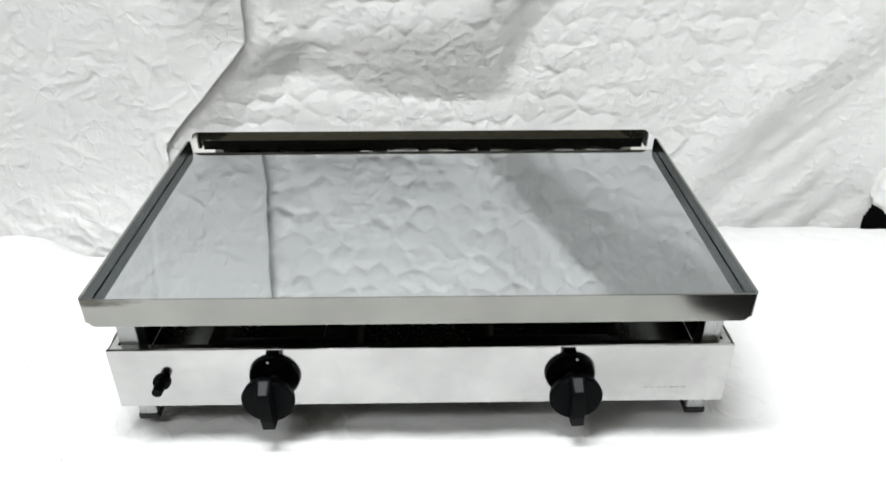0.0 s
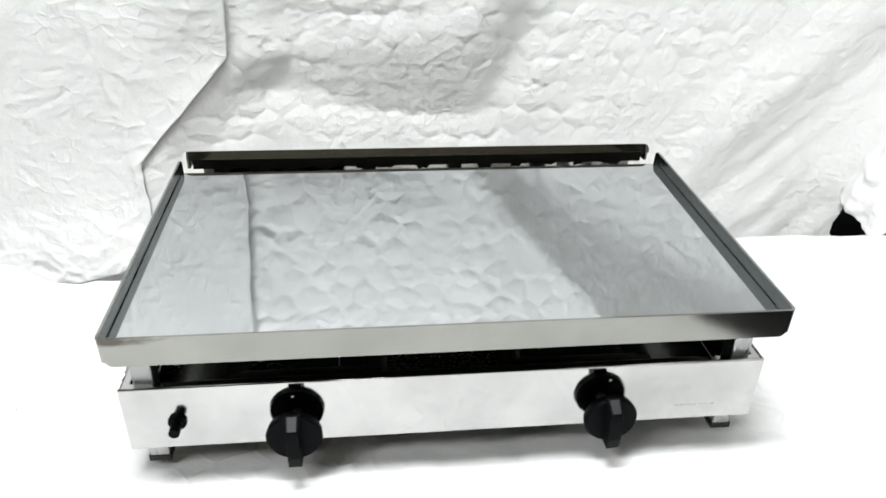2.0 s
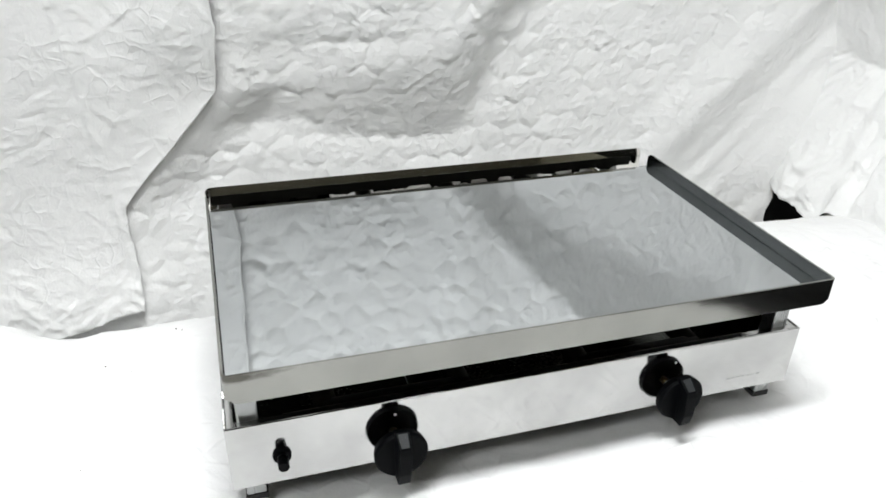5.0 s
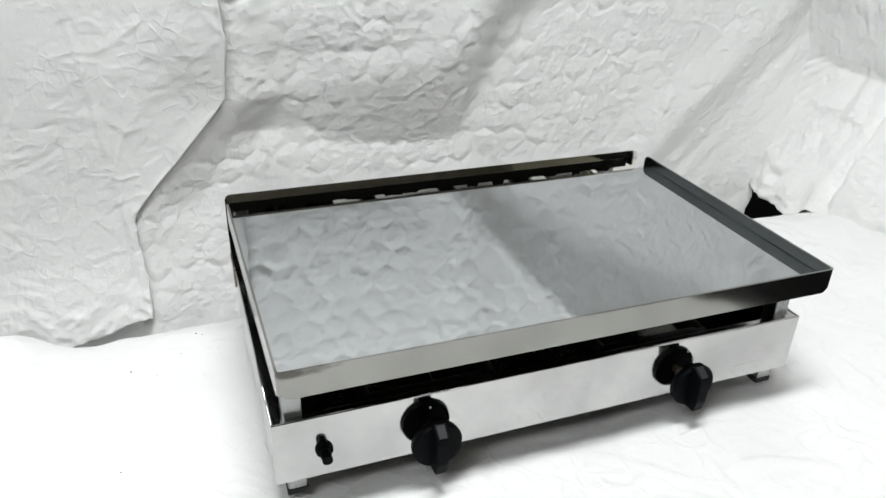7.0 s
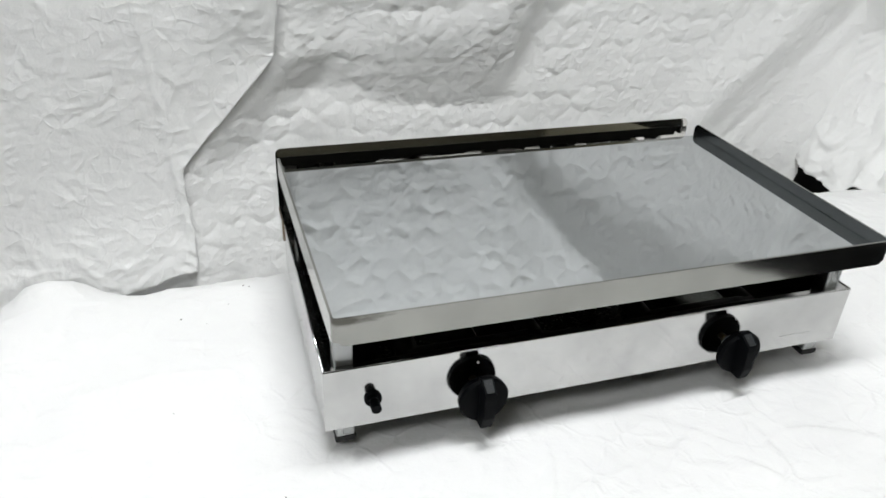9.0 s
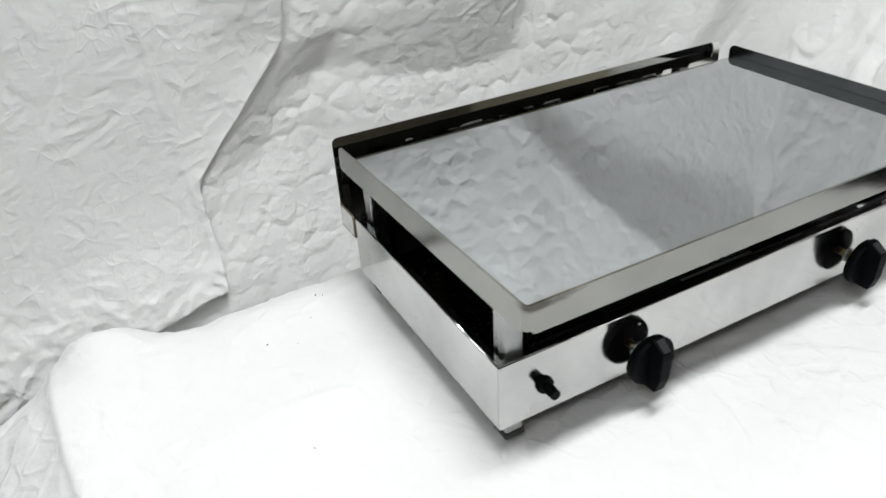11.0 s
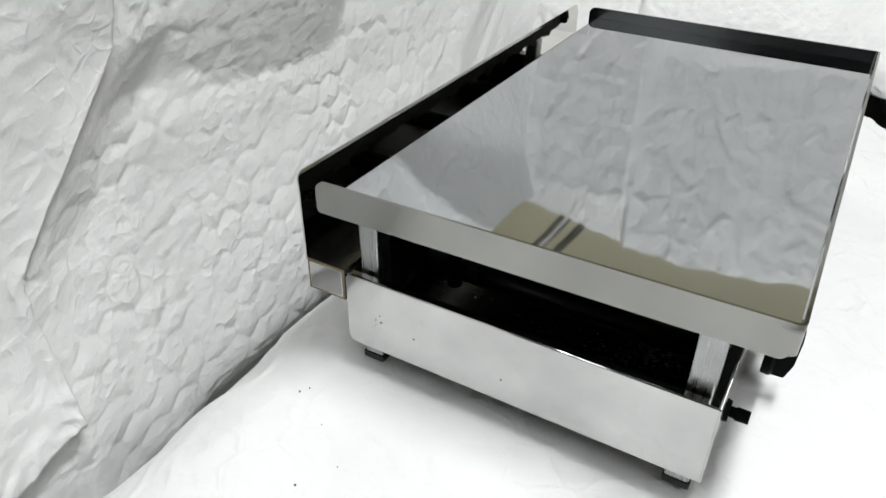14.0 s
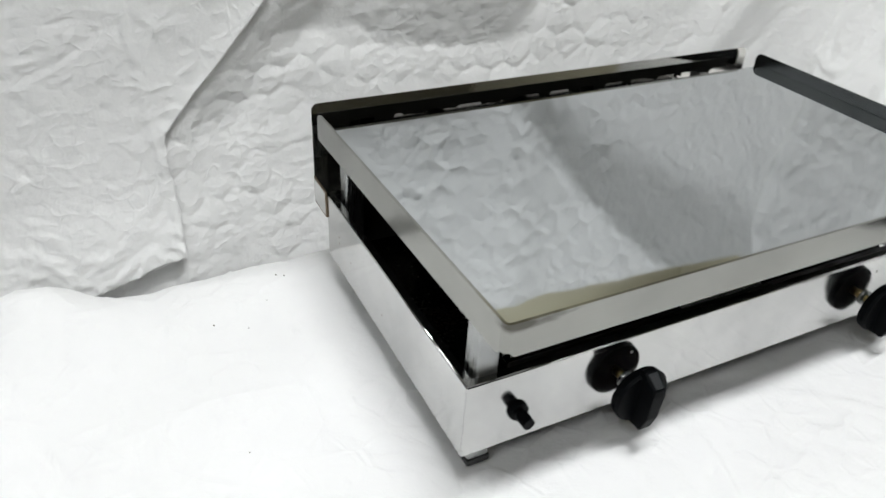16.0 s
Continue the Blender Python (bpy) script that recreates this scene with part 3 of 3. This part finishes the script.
for sx in (-1, 1):
    bm = solid(bmesh.new(), [(sx * XW, a, b) for a, b in rounded(BEND, YB, ZL, ZR, (0.006, 0.004, 0.009, 0.0))], (-sx * 0.0025, 0, 0))
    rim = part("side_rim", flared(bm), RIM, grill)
    # the inner faces get a darker colour than the outer ones
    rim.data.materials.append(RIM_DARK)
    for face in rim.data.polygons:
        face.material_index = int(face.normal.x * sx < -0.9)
    # the sheet is bent round the corner, its lower end cut off
    arc = [radians(90 * k / 8) for k in range(9)]
    outer = [(sx * (XW - BEND + BEND * math.sin(a)), BEND - BEND * math.cos(a), ZL + 0.0045) for a in arc]
    inner = [(sx * (XW - BEND + (BEND - 0.0025) * math.sin(a)), BEND - (BEND - 0.0025) * math.cos(a), ZL + 0.0045) for a in reversed(arc)]
    part("corner_bend", solid(bmesh.new(), outer + inner, (0, 0, ZR - ZL - 0.0045)), RIM, grill)
    part("burnt_weld", rod(bmesh.new(), (sx * (XW - 0.018), 0.0032, ZL + 0.0010), (sx * (XW - 0.0055), 0.0032, ZL + 0.0050), 0.0022, segments=8), WELD, grill, "brown heat-tinted weld", True)
    part("burnt_weld", rod(bmesh.new(), (sx * (XW - 0.0035), 0.0050, ZL + 0.0035), (sx * (XW - 0.0022), 0.0200, ZL + 0.0008), 0.0020, 0.0010, segments=8), WELD, grill, "brown heat-tinted weld", True)

# the splash sheet behind the plate stands on the rear tube
bm = solid(bmesh.new(), [(-0.327, 0.407, 0.103), (0.321, 0.407, 0.103), (0.321, 0.407, 0.1785), (-0.327, 0.407, 0.1785)], (0, 0.0015, 0))
lip = solid(bmesh.new(), [(a, 0.407, b) for a, b in rounded(-0.327, 0.321, 0.1786, 0.1915, (0, 0, 0.008, 0.008))], (0, 0.0015, 0))
for v in lip.verts:
    v.co.y += 0.10 * (v.co.z - 0.1786)
splash = part("backsplash", bm, SPLASH, grill, "dark mirror-like steel backsplash")
part("lip", lip, SPLASH, splash, "upper edge bent slightly back")
bm = box(bmesh.new(), -XW + 0.004, XW - 0.004, YP, YP + 0.0008, 0.1535, ZP - 0.0001)
rng = random.Random(12)
for k in range(13):
    x0, wide = -0.30 + 0.6 * k / 13 + rng.uniform(0, 0.02), rng.uniform(0.010, 0.034)
    drip = rng.uniform(0.004, 0.010)
    solid(bm, [(x0, YP, 0.154), (x0 + wide, YP, 0.154), (x0 + wide * rng.uniform(0.7, 1.0), YP, 0.154 - drip), (x0 + wide * rng.uniform(0.3, 0.6), YP, 0.154 - drip * 0.7), (x0 + wide * rng.uniform(0.0, 0.2), YP, 0.154 - drip * rng.uniform(0.6, 1.1))], (0, 0.0008, 0))
part("plate_rear_edge", flared(bm), SOOT_SHADE, grill, "sooty ragged rear edge of the plate")
rail = part("rear_tube", box(bmesh.new(), -0.3265, 0.3265, 0.3645, 0.4068, 0.0725, 0.106), RIM, grill, "square steel rear tube")
for sx in (-1, 1):
    part("end_cap", box(bmesh.new(), min(sx * 0.3265, sx * 0.3285), max(sx * 0.3265, sx * 0.3285), 0.3670, 0.4040, 0.075, 0.1035, 0.0008), PANEL, rail)
    bm = bmesh.new()
    for y0, y1, z0, z1 in ((0.365, 0.406, 0.1027, 0.1055), (0.365, 0.406, 0.073, 0.0758), (0.365, 0.3678, 0.0758, 0.1027), (0.4032, 0.406, 0.0758, 0.1027)):
        box(bm, min(sx * 0.3265, sx * 0.3282), max(sx * 0.3265, sx * 0.3282), y0, y1, z0, z1, 0.0005)
    part("burnt_weld", bm, WELD, rail, "brown heat-tinted weld")

ZT, ZB0, YF, YE, XB = 0.1025, 0.0265, 0.033, 0.364, 0.3265
bm = box(bmesh.new(), -XB, XB, YF, YF + 0.0015, ZB0, ZT, 0.0004)
part("front_panel", bm, PANEL, grill, "mirror-bright front panel")
part("front_flange", box(bmesh.new(), -XB + 0.002, XB - 0.002, YF + 0.0015, YF + 0.010, ZT - 0.0015, ZT - 0.0002), PANEL, grill)
for sx in (-1, 1):
    part("side_panel", solid(bmesh.new(), [(sx * XB, a, b) for a, b in rounded(YF + 0.0015, YE, ZB0, ZT, (0, 0.007, 0.006, 0))], (-sx * 0.0015, 0, 0)), PANEL, grill)
    part("side_flange", box(bmesh.new(), min(sx * (XB - 0.0015), sx * (XB - 0.009)), max(sx * (XB - 0.0015), sx * (XB - 0.009)), YF + 0.010, YE, ZT - 0.0015, ZT - 0.0002), PANEL, grill)
part("front_lip", rod(bmesh.new(), (-XB + 0.0008, YF + 0.0013, ZT - 0.0002), (XB - 0.0008, YF + 0.0013, ZT - 0.0002), 0.0014, segments=12), PANEL, grill, "rolled upper edge", True)
for sx in (-1, 1):
    part("side_lip", rod(bmesh.new(), (sx * (XB - 0.0012), YF + 0.0020, ZT - 0.0002), (sx * (XB - 0.0012), YE - 0.007, ZT - 0.0002), 0.0013, segments=12), PANEL, grill, "rolled upper edge", True)
part("rear_panel", box(bmesh.new(), -XB + 0.0015, XB - 0.0015, YE - 0.0015, YE, 0.030, ZT - 0.001), SOOT_SHADE, grill)
for x0, x1, y0, y1 in ((-0.3240, -0.121, YF + 0.002, YE - 0.003), (-0.120, 0.324, YF + 0.002, 0.100), (-0.120, 0.324, 0.124, YE - 0.003)):
    part("bottom_pan", box(bmesh.new(), x0, x1, y0, y1, 0.030, 0.032), PAN, grill, "dark steel drip pan")

for sx in (-1, 1):
    for y0 in (0.042, 0.336):
        x0 = 0.304 * sx
        leg = part("leg", box(bmesh.new(), x0 - 0.010, x0 + 0.010, y0, y0 + 0.020, 0.006, ZP - 0.0095, 0.0018), ZINC, grill, "square zinc-plated leg")
        part("rubber_foot", box(bmesh.new(), x0 - 0.0112, x0 + 0.0112, y0 - 0.0012, y0 + 0.0212, 0.0, 0.0075, 0.0012), RUBBER, leg, "black rubber foot")

for bx in (-0.225, -0.078, 0.068, 0.212):
    part("burner_tube", rod(bmesh.new(), (bx, 0.075, 0.072), (bx, 0.335, 0.072), 0.0125), BURNER, grill, "sooty steel burner tube", True)
for bx in (-0.150, 0.140):
    part("burner_bridge", rod(bmesh.new(), (bx - 0.078, 0.075, 0.072), (bx + 0.078, 0.075, 0.072), 0.011), SOOT_SHADE, grill, "", True)
part("gas_rail", rod(bmesh.new(), (-0.27, 0.056, 0.082), (0.27, 0.056, 0.082), 0.008), SOOT_SHADE, grill, "", True)
part("thermocouple", rod(bmesh.new(), (-0.238, 0.300, 0.060), (-0.238, 0.300, 0.150), 0.007), SOOT_SHADE, grill, "", True)
part("thermocouple_nut", rod(bmesh.new(), (-0.238, 0.288, 0.080), (-0.238, 0.276, 0.078), 0.006, segments=6), SOOT_SHADE, grill)
for dy, dz in ((0.328, 0.068), (0.327, 0.061), (0.292, 0.0565), (0.205, 0.050)):
    part("brown_speck", rod(bmesh.new(), (-XB - 0.0001, dy, dz), (-XB + 0.0003, dy, dz), 0.0011, segments=7), WELD, grill, "small brown speck")

for kx, turn in ((-0.161, 0.0), (0.161, -4.0)):
    kz = 0.052
    spin = Matrix.Translation((kx, 0, kz)) @ Matrix.Rotation(radians(turn), 4, "Y")
    bm = rod(bmesh.new(), (0, YF - 0.0145, 0), (0, YF - 0.0215, 0), 0.0270, 0.0280, 48)
    rod(bm, (0, YF - 0.0215, 0), (0, YF - 0.0245, 0), 0.0280, 0.0262, 48)
    bm.transform(spin)
    knob = part("knob", bm, BLACK, grill, "black plastic control knob", True)
    knob.data.shade_flat()
    side = [(0.020, 0.031), (0.026, 0.032), (0.0405, 0.0225), (0.0412, 0.015), (0.040, -0.012), (0.035, -0.0285), (0.020, -0.0285)]
    bm = solid(bmesh.new(), [(-0.0072, YF - d, h) for d, h in side], (0.0144, 0, 0))
    for v in bm.verts:
        v.co.x *= 1.0 - 7.0 * max(0, (YF - v.co.y) - 0.024)
    bmesh.ops.bevel(bm, geom=list(bm.edges), offset=0.0012, segments=2, affect="EDGES", profile=0.5)
    bm.transform(spin)
    part("grip", bm, BLACK, knob)
    bm = solid(bmesh.new(), [(-0.0046, YF - 0.0275, 0.0310), (0.0046, YF - 0.0275, 0.0310), (0.0040, YF - 0.0395, 0.0232), (-0.0040, YF - 0.0395, 0.0232)], (0, -0.0002, 0.0006))
    bm.transform(spin)
    part("lit_facet", bm, FACET_SHEEN, knob, "thin grey plate standing for lamp sheen on the facet")
    bm = bmesh.new()
    for k in range(16):
        a, b = k * math.tau / 16, (k + 1) * math.tau / 16
        rod(bm, *[(0.0019 * math.cos(q), YF - 0.0310 + 0.0019 * 0.84 * math.sin(q) - 0.0003, 0.02895 + 0.0019 * 0.55 * math.sin(q)) for q in (a, b)], 0.0003, segments=5)
    bm.transform(spin)
    part("pointer_ring", bm, RINGMARK, knob, "small printed ring")
    bm = rod(bmesh.new(), (kx, YF, kz), (kx, YF - 0.0145, kz), 0.0042)
    part("shaft", bm, BRASS, knob, "brass valve shaft", True)
    part("collar", rod(bmesh.new(), (kx, YF, kz), (kx, YF - 0.002, kz), 0.009, 0.0085), ZINC, knob, "", True)
    part("gas_valve", box(bmesh.new(), kx - 0.012, kx + 0.012, YF + 0.003, YF + 0.034, kz - 0.012, kz + 0.012, 0.002), BRASS, grill)

ix, iz = -0.276, 0.061
igniter = part("igniter", rod(bmesh.new(), (ix, YF, iz), (ix, YF - 0.0035, iz), 0.0094, 0.0088, 32), BLACK, grill, "black piezo igniter")
part("stem", rod(bmesh.new(), (ix, YF - 0.0035, iz), (ix, YF - 0.0085, iz), 0.0046, 0.0046, 20), BLACK, igniter, "", True)
part("button", rod(bmesh.new(), (ix, YF - 0.0080, iz), (ix, YF - 0.0185, iz), 0.0057, 0.0053, 28), BLACK, igniter)

mark = bmesh.new()
for k in range(7):
    x0 = 0.239 + 0.0068 * k
    box(mark, x0, x0 + 0.0042 - 0.001 * (k % 2), YF - 0.0002, YF + 0.0001, 0.0455, 0.0464)
for kx in (-0.162, 0.163):
    dot = rod(bmesh.new(), (kx, YF, 0.085), (kx, YF - 0.0003, 0.085), 0.0014, segments=12)
    part("printed_dot", dot, COVER, grill, "small white printed dot")
part("etched_mark", mark, GREYMARK, grill, "row of faint etched dashes")

# ---- crumbs ----
bm = bmesh.new()
rng = random.Random(4)
for cx, cy, r in ((-0.388, 0.378, 0.0011), (-0.380, 0.373, 0.0009), (-0.472, 0.313, 0.0011), (-0.44, 0.295, 0.0006), (-0.41, 0.335, 0.0006), (-0.48, 0.13, 0.0008), (-0.375, -0.02, 0.0007)):
    bmesh.ops.create_icosphere(bm, subdivisions=1, radius=r, matrix=pose(cx, cy, 0.0015, rng.uniform(0, 90), rng.uniform(0, 90)))
tagged(part("crumbs", bm, CRUMB), "small dark crumbs scattered on the white cover", "crumbs", "", "stuff")
